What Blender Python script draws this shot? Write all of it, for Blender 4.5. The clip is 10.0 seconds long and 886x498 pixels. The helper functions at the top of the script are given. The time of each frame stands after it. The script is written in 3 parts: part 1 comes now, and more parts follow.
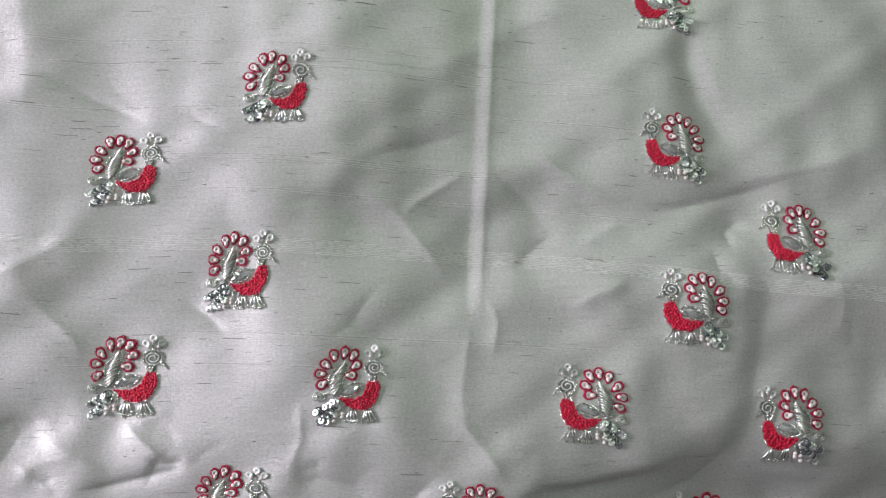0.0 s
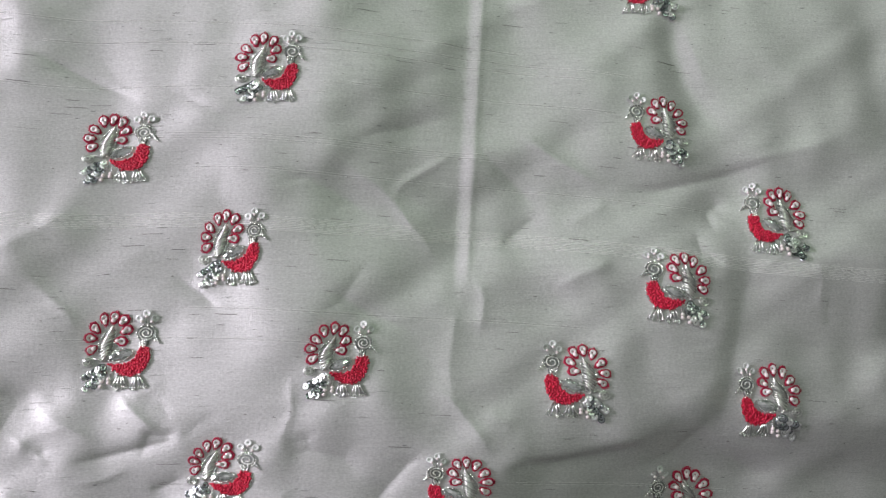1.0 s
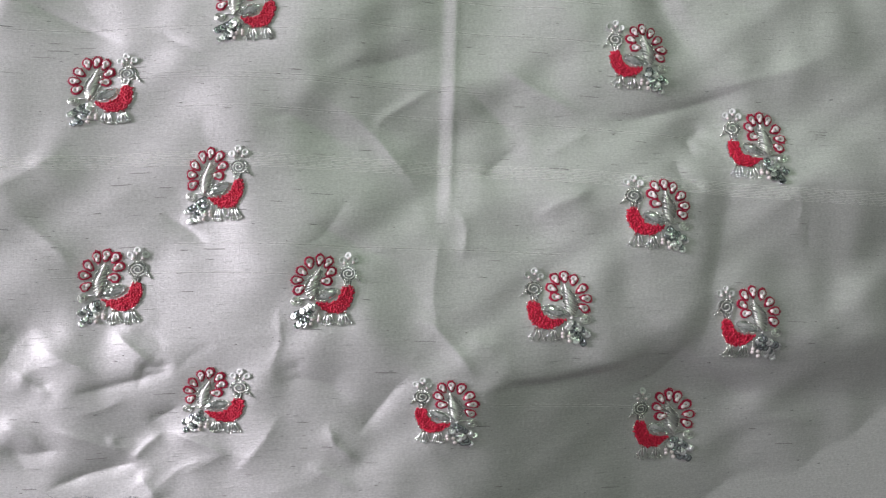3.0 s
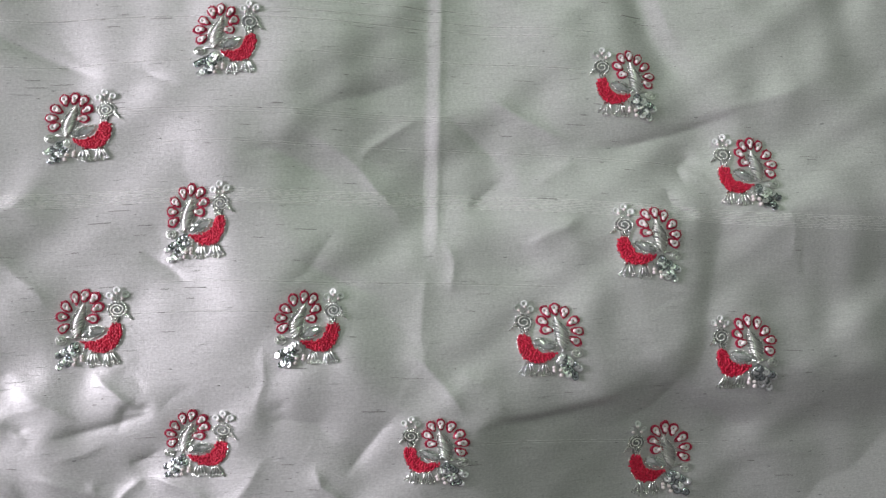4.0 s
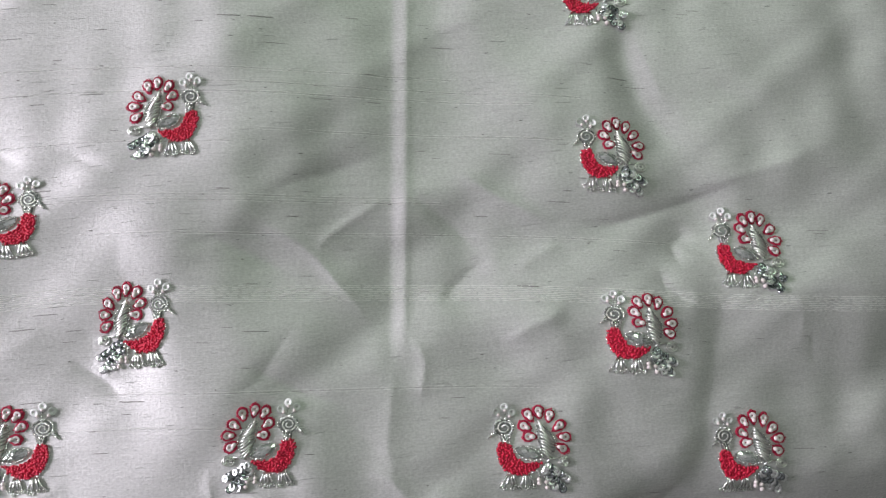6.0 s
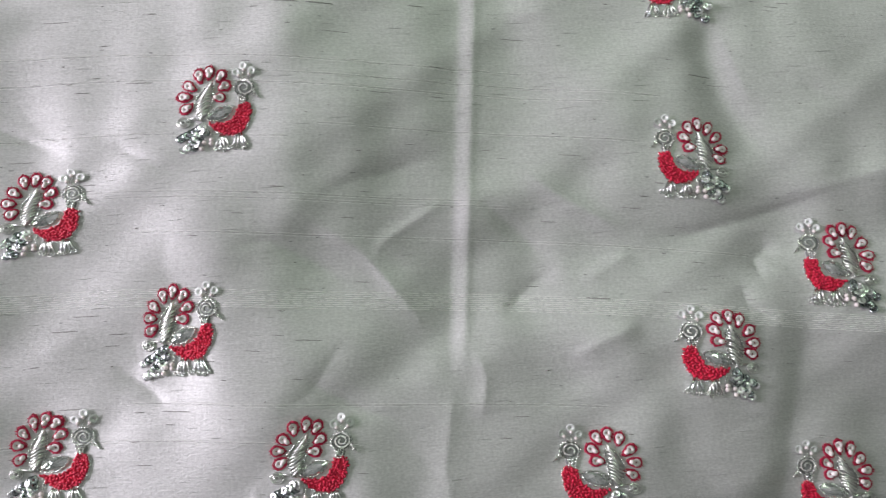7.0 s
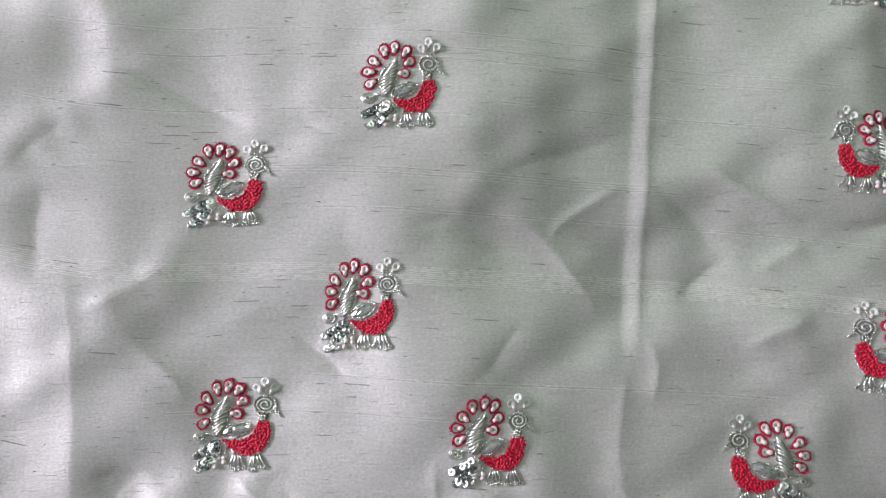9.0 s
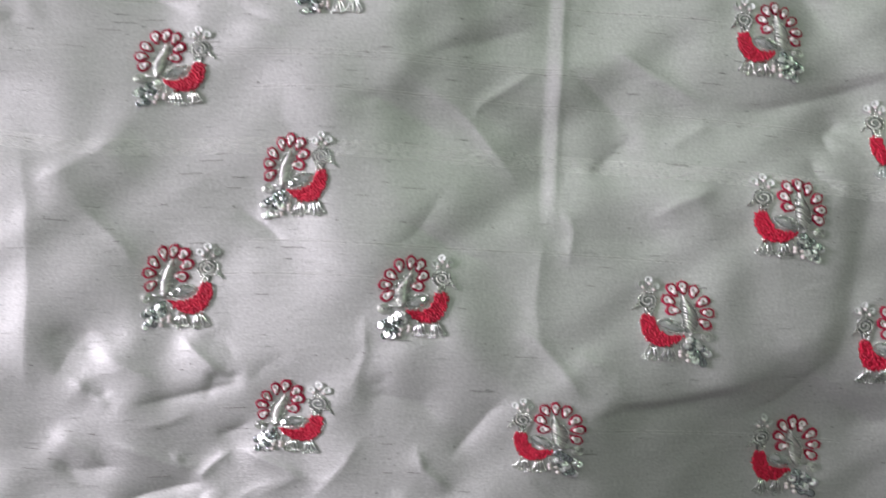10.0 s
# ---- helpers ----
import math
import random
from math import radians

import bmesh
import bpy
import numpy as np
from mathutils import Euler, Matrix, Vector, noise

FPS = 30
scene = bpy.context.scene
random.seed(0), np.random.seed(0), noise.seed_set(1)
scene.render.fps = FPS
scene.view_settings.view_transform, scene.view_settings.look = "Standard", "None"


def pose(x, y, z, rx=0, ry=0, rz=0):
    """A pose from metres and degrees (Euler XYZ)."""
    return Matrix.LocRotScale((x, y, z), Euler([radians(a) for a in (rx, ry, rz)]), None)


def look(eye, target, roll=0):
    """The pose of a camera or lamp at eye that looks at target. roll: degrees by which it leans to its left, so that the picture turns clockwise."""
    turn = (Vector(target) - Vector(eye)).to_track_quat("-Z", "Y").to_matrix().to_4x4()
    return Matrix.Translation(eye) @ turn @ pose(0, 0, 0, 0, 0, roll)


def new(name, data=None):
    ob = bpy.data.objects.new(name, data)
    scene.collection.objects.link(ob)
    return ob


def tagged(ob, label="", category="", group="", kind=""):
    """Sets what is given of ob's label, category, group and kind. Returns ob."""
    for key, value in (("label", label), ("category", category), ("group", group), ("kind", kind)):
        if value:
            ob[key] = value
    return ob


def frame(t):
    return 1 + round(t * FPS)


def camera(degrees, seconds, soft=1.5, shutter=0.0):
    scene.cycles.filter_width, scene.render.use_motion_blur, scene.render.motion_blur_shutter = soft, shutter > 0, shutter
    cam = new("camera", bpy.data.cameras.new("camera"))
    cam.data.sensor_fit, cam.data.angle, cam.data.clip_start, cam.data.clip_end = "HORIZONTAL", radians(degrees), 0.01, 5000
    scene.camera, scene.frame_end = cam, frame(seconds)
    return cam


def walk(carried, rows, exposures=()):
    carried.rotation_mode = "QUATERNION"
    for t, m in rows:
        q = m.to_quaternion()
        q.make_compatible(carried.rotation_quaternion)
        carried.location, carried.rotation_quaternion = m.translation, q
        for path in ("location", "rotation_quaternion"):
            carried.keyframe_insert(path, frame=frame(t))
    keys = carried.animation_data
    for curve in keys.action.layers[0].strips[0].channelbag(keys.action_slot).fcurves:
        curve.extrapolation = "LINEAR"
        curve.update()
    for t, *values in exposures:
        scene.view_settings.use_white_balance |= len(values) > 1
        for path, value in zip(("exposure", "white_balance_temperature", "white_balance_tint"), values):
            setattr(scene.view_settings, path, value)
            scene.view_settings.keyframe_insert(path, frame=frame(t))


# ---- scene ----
cam = camera(60.0, 10.0, soft=1.25, shutter=0.25)
ROWS = [
    (0.0, -0.0261, -0.0447, 0.3182, 8.39, -5.01, -1.93),
    (0.5, -0.0245, -0.0468, 0.3193, 8.44, -5.13, -1.82),
    (1.0, -0.0255, -0.051, 0.3245, 7.73, -5.68, -1.75),
    (1.5, -0.0257, -0.0587, 0.3285, 6.65, -5.72, -0.81),
    (2.0, -0.0232, -0.0625, 0.3323, 5.45, -4.81, -0.71),
    (2.5, -0.0184, -0.0645, 0.3322, 4.69, -4.63, -2.24),
    (4.0, -0.0084, -0.0575, 0.3248, 6.26, -4.74, -4.16),
    (4.5, -0.0086, -0.0466, 0.3207, 7.46, -5.26, -5.6),
    (5.0, -0.0077, -0.0359, 0.3151, 7.22, -5.7, -5.59),
    (5.2, -0.006, -0.0285, 0.3129, 6.74, -5.56, -5.32),
    (6.3, 0.0083, -0.016, 0.2872, 6.3, -4.87, -5.2),
    (6.5, 0.0066, -0.0134, 0.2829, 5.57, -4.4, -4.79),
    (7.0, -0.0056, -0.008, 0.2743, 5.48, -3.49, -3.62),
    (7.5, -0.0274, -0.0043, 0.2707, 4.54, -2.26, -0.29),
    (8.0, -0.0426, 0.0013, 0.2687, 3.73, -2.44, 0.69),
    (8.5, -0.0532, 0.0046, 0.2682, 3.48, -2.74, -0.06),
    (9.0, -0.0604, 0.0, 0.2724, 2.81, -1.91, -1.11),
    (9.3, -0.0631, -0.0026, 0.2831, 1.72, -1.37, -1.73),
    (9.5, -0.0563, -0.0105, 0.2957, 2.77, -0.19, -2.42),
    (9.7, -0.0524, -0.028, 0.3009, 4.01, -0.58, -1.16),
    (9.8, -0.0463, -0.0378, 0.2994, 3.85, -0.95, -1.31),
    (10.0, -0.0403, -0.0549, 0.2927, 3.9, -2.78, -1.64),
]
walk(cam, [(t, pose(x, y, z, rx, ry, rz)) for t, x, y, z, rx, ry, rz in ROWS])

# ---- world and light: an assumed window on one side, an added fill lamp above ----
world = bpy.data.worlds.new("sky")
scene.world = world
world.use_nodes = True
wn = world.node_tree.nodes
sky = wn.new("ShaderNodeTexSky")
sky.sky_type, sky.sun_disc = "NISHITA", False
sky.sun_elevation, sky.sun_rotation = radians(40), radians(200)
wn["Background"].inputs[1].default_value = 0.1
world.node_tree.links.new(sky.outputs[0], wn["Background"].inputs[0])

FLOOR_Z, CEIL_Z = -0.78, 1.85
X0, X1, Y0, Y1 = -1.6, 2.3, -1.9, 2.3
WIN = (-0.10, 0.70, 0.20, 0.80)          # y0, y1, z0, z1 of the assumed window opening in the wall at X0


def area_lamp(name, m, sx, sy, watts, colour):
    data = bpy.data.lights.new(name, "AREA")
    data.shape, data.size, data.size_y, data.energy, data.color = "RECTANGLE", sx, sy, watts, colour
    ob = new(name, data)
    ob.matrix_world = m
    return ob


# Unseen source on the side the fold shading points to; lilac tint is assumed.
area_lamp("assumed_window_light", look((X0 + 0.02, 0.30, 0.50), (0, 0.0, 0.0)), 0.75, 0.55, 46.0, (1.0, 0.925, 1.045))
# Added fill with no fitting; its green tints slopes turned from the side light.
area_lamp("ceiling_fill_light", look((0.6, 1.3, CEIL_Z - 0.09), (0.6, 1.3, 0)), 1.1, 0.10, 12.6, (0.73, 1.0, 0.70))
scene.view_settings.exposure = -0.07


# ---- materials ----
def material(name):
    m = bpy.data.materials.new(name)
    m.use_nodes = True
    t = m.node_tree
    return m, t, t.nodes["Principled BSDF"]


def node(t, kind, **values):
    n = t.nodes.new(kind)
    for k, v in values.items():
        n.inputs[k].default_value = v
    return n


def mapped(t, scale, rot=(0, 0, 0)):
    co = t.nodes.new("ShaderNodeTexCoord")
    mp = t.nodes.new("ShaderNodeMapping")
    mp.inputs["Scale"].default_value, mp.inputs["Rotation"].default_value = scale, rot
    t.links.new(co.outputs["Object"], mp.inputs[0])
    return mp.outputs[0]


def noise_fac(t, vec, scale=1.0, detail=3.0, rough=0.55):
    n = node(t, "ShaderNodeTexNoise", Scale=scale, Detail=detail, Roughness=rough)
    t.links.new(vec, n.inputs["Vector"])
    return n.outputs[0]


def ramp(t, fac, a, b, lo=(0, 0, 0, 1), hi=(1, 1, 1, 1)):
    r = t.nodes.new("ShaderNodeValToRGB")
    r.color_ramp.elements[0].position, r.color_ramp.elements[1].position = a, b
    r.color_ramp.elements[0].color, r.color_ramp.elements[1].color = lo, hi
    t.links.new(fac, r.inputs[0])
    return r.outputs[0]


def blend(t, fac, a, b, mode="MIX"):
    m = t.nodes.new("ShaderNodeMix")
    m.data_type, m.blend_type = "RGBA", mode
    for value, socket in ((fac, m.inputs[0]), (a, m.inputs[6]), (b, m.inputs[7])):
        if isinstance(value, (int, float, tuple)):
            socket.default_value = value
        else:
            t.links.new(value, socket)
    return m.outputs[2]


def sums(t, op, a, b):
    m = t.nodes.new("ShaderNodeMath")
    m.operation = op
    for value, socket in ((a, m.inputs[0]), (b, m.inputs[1])):
        if isinstance(value, (int, float)):
            socket.default_value = value
        else:
            t.links.new(value, socket)
    return m.outputs[0]


def bump(t, bsdf, height, strength, distance):
    b = node(t, "ShaderNodeBump", Strength=strength, Distance=distance)
    t.links.new(height, b.inputs["Height"])
    t.links.new(b.outputs[0], bsdf.inputs["Normal"])


WEFT = radians(5.2)                     # the weft runs down to the right by this much


def silk_material():
    m, t, b = material("silk_dupion")
    weft = mapped(t, (240, 2100, 1), (0, 0, WEFT))
    warp = mapped(t, (2000, 240, 1), (0, 0, WEFT))
    slub = mapped(t, (75, 1500, 1), (0, 0, WEFT))
    nep = mapped(t, (260, 900, 1), (0, 0, WEFT))
    wide = mapped(t, (14, 190, 1), (0, 0, WEFT))
    wf, wp = noise_fac(t, weft, 1, 3), noise_fac(t, warp, 1, 2)
    grain = noise_fac(t, mapped(t, (750, 1500, 1), (0, 0, WEFT)), 1, 2.5)
    streak = noise_fac(t, mapped(t, (55, 620, 1), (0, 0, WEFT)), 1, 2)
    cloud = noise_fac(t, mapped(t, (22, 22, 22)), 1, 3)
    col = blend(t, ramp(t, wf, 0.35, 0.68), (0.475, 0.475, 0.465, 1), (0.545, 0.545, 0.535, 1))
    col = blend(t, sums(t, "MULTIPLY", ramp(t, wp, 0.3, 0.75), 0.6), col, (0.60, 0.60, 0.585, 1))
    col = blend(t, sums(t, "MULTIPLY", cloud, 0.18), col, (0.43, 0.43, 0.42, 1))
    col = blend(t, ramp(t, grain, 0.3, 0.7), blend(t, 1.0, col, (0.84, 0.84, 0.84, 1), "MULTIPLY"), blend(t, 1.0, col, (1.12, 1.12, 1.12, 1), "MULTIPLY"))
    col = blend(t, ramp(t, streak, 0.32, 0.68), blend(t, 1.0, col, (0.955, 0.955, 0.955, 1), "MULTIPLY"), blend(t, 1.0, col, (1.03, 1.03, 1.03, 1), "MULTIPLY"))
    sl = ramp(t, noise_fac(t, slub, 1, 1.0), 0.70, 0.78)
    col = blend(t, sums(t, "MULTIPLY", sl, 0.4), col, (0.22, 0.22, 0.215, 1))
    np_ = ramp(t, noise_fac(t, nep, 1, 0.0), 0.83, 0.87)
    col = blend(t, sums(t, "MULTIPLY", np_, 0.6), col, (0.12, 0.12, 0.115, 1))
    t.links.new(col, b.inputs["Base Color"])
    b.inputs["Metallic"].default_value = 0.28
    b.inputs["Roughness"].default_value = 0.52
    b.inputs["Specular IOR Level"].default_value = 0.6
    b.inputs["Anisotropic"].default_value = 0.4
    h = sums(t, "ADD", sums(t, "MULTIPLY", wf, 0.55), sums(t, "MULTIPLY", wp, 0.3))
    h = sums(t, "ADD", h, sums(t, "MULTIPLY", noise_fac(t, wide, 1, 2), 0.6))
    h = sums(t, "ADD", h, sums(t, "ADD", sums(t, "MULTIPLY", grain, 0.7), sums(t, "MULTIPLY", streak, 0.35)))
    h = sums(t, "ADD", h, sums(t, "MULTIPLY", sl, 0.8))
    bump(t, b, h, 0.7, 0.00026)
    return m


def thread_material(name, colour, rough=0.6, metal=0.0, grain=2500, spread=0.35):
    m, t, b = material(name)
    f = noise_fac(t, mapped(t, (grain, grain, grain)), 1, 2)
    info = t.nodes.new("ShaderNodeNewGeometry")
    f2 = sums(t, "ADD", sums(t, "MULTIPLY", f, 0.6), sums(t, "MULTIPLY", info.outputs["Random Per Island"], 0.4))
    dark = tuple(c * (1 - spread) for c in colour) + (1,)
    t.links.new(blend(t, f2, dark, tuple(min(1, c * (1 + spread)) for c in colour) + (1,)), b.inputs["Base Color"])
    b.inputs["Roughness"].default_value, b.inputs["Metallic"].default_value = rough, metal
    bump(t, b, f, 0.5, 0.0001)
    return m


def silver_material(name, colour, rough, grain=1500):
    m, t, b = material(name)
    info = t.nodes.new("ShaderNodeNewGeometry")
    f = noise_fac(t, mapped(t, (grain, grain, grain)), 1, 2)
    dark = tuple(c * 0.72 for c in colour) + (1,)
    t.links.new(blend(t, info.outputs["Random Per Island"], dark, colour + (1,)), b.inputs["Base Color"])
    t.links.new(ramp(t, f, 0.2, 0.8, (rough * 0.6,) * 3 + (1,), (rough * 1.5,) * 3 + (1,)), b.inputs["Roughness"])
    b.inputs["Metallic"].default_value = 1.0
    bump(t, b, f, 0.3, 0.00008)
    return m


def plain_material(name, a, c, rough, scale, stretch=(1, 1, 1), strength=0.3):
    m, t, b = material(name)
    f = noise_fac(t, mapped(t, tuple(scale * s for s in stretch)), 1, 5)
    t.links.new(blend(t, f, a + (1,), c + (1,)), b.inputs["Base Color"])
    b.inputs["Roughness"].default_value = rough
    bump(t, b, f, strength, 0.001)
    return m


def pearl_material():
    m, t, b = material("pearl")
    f = noise_fac(t, mapped(t, (900, 900, 900)), 1, 2)
    # the pink tint is red reflected from the petal loops, put into the colour
    t.links.new(blend(t, f, (0.64, 0.56, 0.55, 1), (0.80, 0.73, 0.71, 1)), b.inputs["Base Color"])
    b.inputs["Roughness"].default_value, b.inputs["Coat Weight"].default_value = 0.4, 0.3
    b.inputs["Coat Roughness"].default_value = 0.06
    return m


def stone_material():
    m, t, b = material("foil_backed_glass")
    info = t.nodes.new("ShaderNodeNewGeometry")
    t.links.new(blend(t, info.outputs["Random Per Island"], (0.50, 0.56, 0.52, 1), (0.92, 0.95, 0.92, 1)), b.inputs["Base Color"])
    b.inputs["Metallic"].default_value, b.inputs["Roughness"].default_value = 0.85, 0.08
    b.inputs["Coat Weight"].default_value = 1.0
    return m


SILK = silk_material()
CORD = thread_material("silk_weft_cord", (0.70, 0.70, 0.68), 0.38, 0.3, 1800, 0.2)
SLUB = thread_material("dark_slub", (0.25, 0.24, 0.23), 0.7, 0.0, 3000, 0.35)
FRAY = thread_material("frayed_thread", (0.26, 0.27, 0.28), 0.55, 0.0, 2500, 0.5)
# dark grey that stands in for shade between silver coils
GAP_SHADE = thread_material("grey_gap_shade", (0.20, 0.21, 0.20), 0.5, 0.2, 2600, 0.5)
RED = thread_material("red_thread", (0.55, 0.008, 0.045), 0.55, 0.0, 2600, 0.35)
CRIMSON = thread_material("crimson_loop_thread", (0.42, 0.013, 0.055), 0.65, 0.0, 2600, 0.4)
SILVER = silver_material("silver_zari_coil", (0.90, 0.92, 0.87), 0.33)
SEED = silver_material("silver_seed_bead", (0.84, 0.87, 0.82), 0.24)
TUBE = silver_material("silver_wire_tube", (0.86, 0.88, 0.84), 0.22)
CRESTSEQ = plain_material("silvery_clear_sequin", (0.58, 0.60, 0.58), (0.80, 0.82, 0.80), 0.15, 900)
SEQUIN = silver_material("silver_sequin", (0.95, 0.96, 0.96), 0.3)
CLEARSEQ = plain_material("pearly_sequin", (0.56, 0.50, 0.50), (0.76, 0.70, 0.69), 0.2, 900)
DARKSEQ = silver_material("smoky_sequin", (0.34, 0.37, 0.38), 0.24)
PEARL = pearl_material()
STONE = stone_material()
PAINT = plain_material("wall_paint", (0.30, 0.31, 0.29), (0.36, 0.37, 0.35), 0.8, 6)
WHITE = plain_material("ceiling_paint", (0.72, 0.72, 0.71), (0.80, 0.80, 0.79), 0.8, 6)
WOOD = plain_material("table_wood", (0.27, 0.27, 0.27), (0.36, 0.36, 0.35), 0.5, 14, (1, 12, 1))
TILE = plain_material("floor_cement", (0.34, 0.33, 0.31), (0.42, 0.41, 0.39), 0.6, 9)


# ---- mesh helpers ----
def mesh_of(name, verts, faces, mat, smooth=True):
    me = bpy.data.meshes.new(name)
    me.from_pydata([tuple(v) for v in verts], [], faces)
    me.materials.append(mat)
    if smooth:
        me.polygons.foreach_set("use_smooth", [True] * len(me.polygons))
    me.update()
    return me


def box_mesh(name, boxes, mat):
    bm = bmesh.new()
    for x0, y0, z0, x1, y1, z1 in boxes:
        m = Matrix.LocRotScale(((x0 + x1) / 2, (y0 + y1) / 2, (z0 + z1) / 2), None, (x1 - x0, y1 - y0, z1 - z0))
        bmesh.ops.create_cube(bm, size=1, matrix=m)
    me = bpy.data.meshes.new(name)
    bm.to_mesh(me)
    bm.free()
    me.materials.append(mat)
    return me


# ---- the unseen room that closes the place; its white ceiling brightens the silver ----
def structure(name, boxes, mat, label, category):
    return tagged(new(name, box_mesh(name, boxes, mat)), label, category, kind="structure")


structure("floor", [(X0, Y0, FLOOR_Z - 0.1, X1, Y1, FLOOR_Z)], TILE, "plain grey cement floor of the room", "floor")
structure("ceiling", [(X0, Y0, CEIL_Z, X1, Y1, CEIL_Z + 0.1)], WHITE, "plain white painted ceiling", "ceiling")
wy0, wy1, wz0, wz1 = WIN
structure("wall_west", [(X0 - 0.15, Y0, FLOOR_Z, X0, wy0, CEIL_Z), (X0 - 0.15, wy1, FLOOR_Z, X0, Y1, CEIL_Z),
                        (X0 - 0.15, wy0, FLOOR_Z, X0, wy1, wz0), (X0 - 0.15, wy0, wz1, X0, wy1, CEIL_Z)], PAINT,
          "plain grey-green wall with an assumed window hole", "wall")
structure("wall_east", [(X1, Y0, FLOOR_Z, X1 + 0.15, Y1, CEIL_Z)], PAINT, "plain grey-green painted wall", "wall")
structure("wall_north", [(X0, Y1, FLOOR_Z, X1, Y1 + 0.15, CEIL_Z)], PAINT, "plain grey-green painted wall", "wall")
structure("wall_south", [(X0, Y0 - 0.15, FLOOR_Z, X1, Y0, CEIL_Z)], PAINT, "plain grey-green painted wall", "wall")
TABLE_Z = -0.034
structure("table_top", [(-0.62, -0.42, TABLE_Z - 0.03, 0.62, 0.42, TABLE_Z)], WOOD, "plain grey-painted wooden table top under the cloth", "table")
structure("table_base", [(-0.55, -0.36, FLOOR_Z, -0.48, 0.36, TABLE_Z - 0.03), (0.48, -0.36, FLOOR_Z, 0.55, 0.36, TABLE_Z - 0.03)],
          WOOD, "plain grey-painted trestles under the table top", "table")


# ---- the cloth: one sheet of silk with creases and folds ----
def soft_step(a, b, v):
    s = np.clip((v - a) / (b - a), 0, 1)
    return s * s * (3 - 2 * s)


def kink(d, w):
    """A bend of radius w: 0 for d below 0, rising with slope 1 above it."""
    return w * np.logaddexp(0, d / w)


def fold(x, y, h, wl, wr, *line, taper=0.35, sharp=1.3):
    """A fold of height h along a line of points; wl, wr: its breadth on the left and right of that line; sharp 1 gives it a crisp edge."""
    pts = [np.array(p) for p in line]
    total = sum(np.linalg.norm(b - a) for a, b in zip(pts, pts[1:]))
    best, side, along, gone = np.full(np.shape(x), 1e9), np.ones(np.shape(x)), np.zeros(np.shape(x)), 0.0
    for a, b in zip(pts, pts[1:]):
        d = b - a
        size = np.linalg.norm(d)
        u = ((x - a[0]) * d[0] + (y - a[1]) * d[1]) / size
        c = np.clip(u, 0, size)
        px, py = x - a[0] - d[0] / size * c, y - a[1] - d[1] / size * c
        r = np.hypot(px, py)
        s = np.where(d[0] * py - d[1] * px > 0, 1.0, -1.0)
        near = r < best
        best, side, along = np.where(near, r, best), np.where(near, s, side), np.where(near, gone + c, along)
        gone += size
    ends = soft_step(0, taper, along / total) * soft_step(0, taper, 1 - along / total) if taper else 1.0
    w = np.where(side > 0, wl, wr)
    return h * ends * np.exp(-np.abs(best / w) ** sharp)


def waves(x, y):
    """Small irregular undulation of the sheet."""
    z = 0.0
    for k, (a, fx, fy, p) in enumerate(((0.0007, 61, 23, 0.3), (0.0006, 34, -57, 1.1), (0.0004, 103, 47, 2.2), (0.0004, -76, 98, 0.7), (0.00022, 190, 60, 1.9), (0.0002, 90, -210, 0.2))):
        z = z + a * np.sin(fx * x + fy * y + p + 1.3 * np.sin(17 * (k + 1) * 0.7 * (x - y) + k))
    return z


def crinkles(x, y):
    """Short faint creases all over the sheet, most of them in the crumpled corner."""
    rc, z = random.Random(5), 0.0
    for k in range(64):
        if k % 3:
            cx, cy, big = rc.uniform(-0.20, 0.20), rc.uniform(-0.15, 0.14), 1.0
        else:
            cx, cy, big = rc.uniform(-0.19, 0.02), rc.uniform(-0.14, -0.05), 1.7
        way, half, bow = rc.gauss(-0.45, 0.55) if rc.random() < 0.6 else rc.gauss(0.6, 0.5), rc.uniform(0.006, 0.017), rc.uniform(-0.004, 0.004)
        h = rc.choice((-1, 1)) * rc.uniform(0.0002, 0.00045) * big
        a, b = (cx - half * math.cos(way), cy - half * math.sin(way)), (cx + half * math.cos(way), cy + half * math.sin(way))
        z = z + fold(x, y, h, rc.uniform(0.0018, 0.005), rc.uniform(0.0018, 0.005), a, (cx - bow * math.sin(way), cy + bow * math.cos(way)), b, sharp=1.0)
    return z


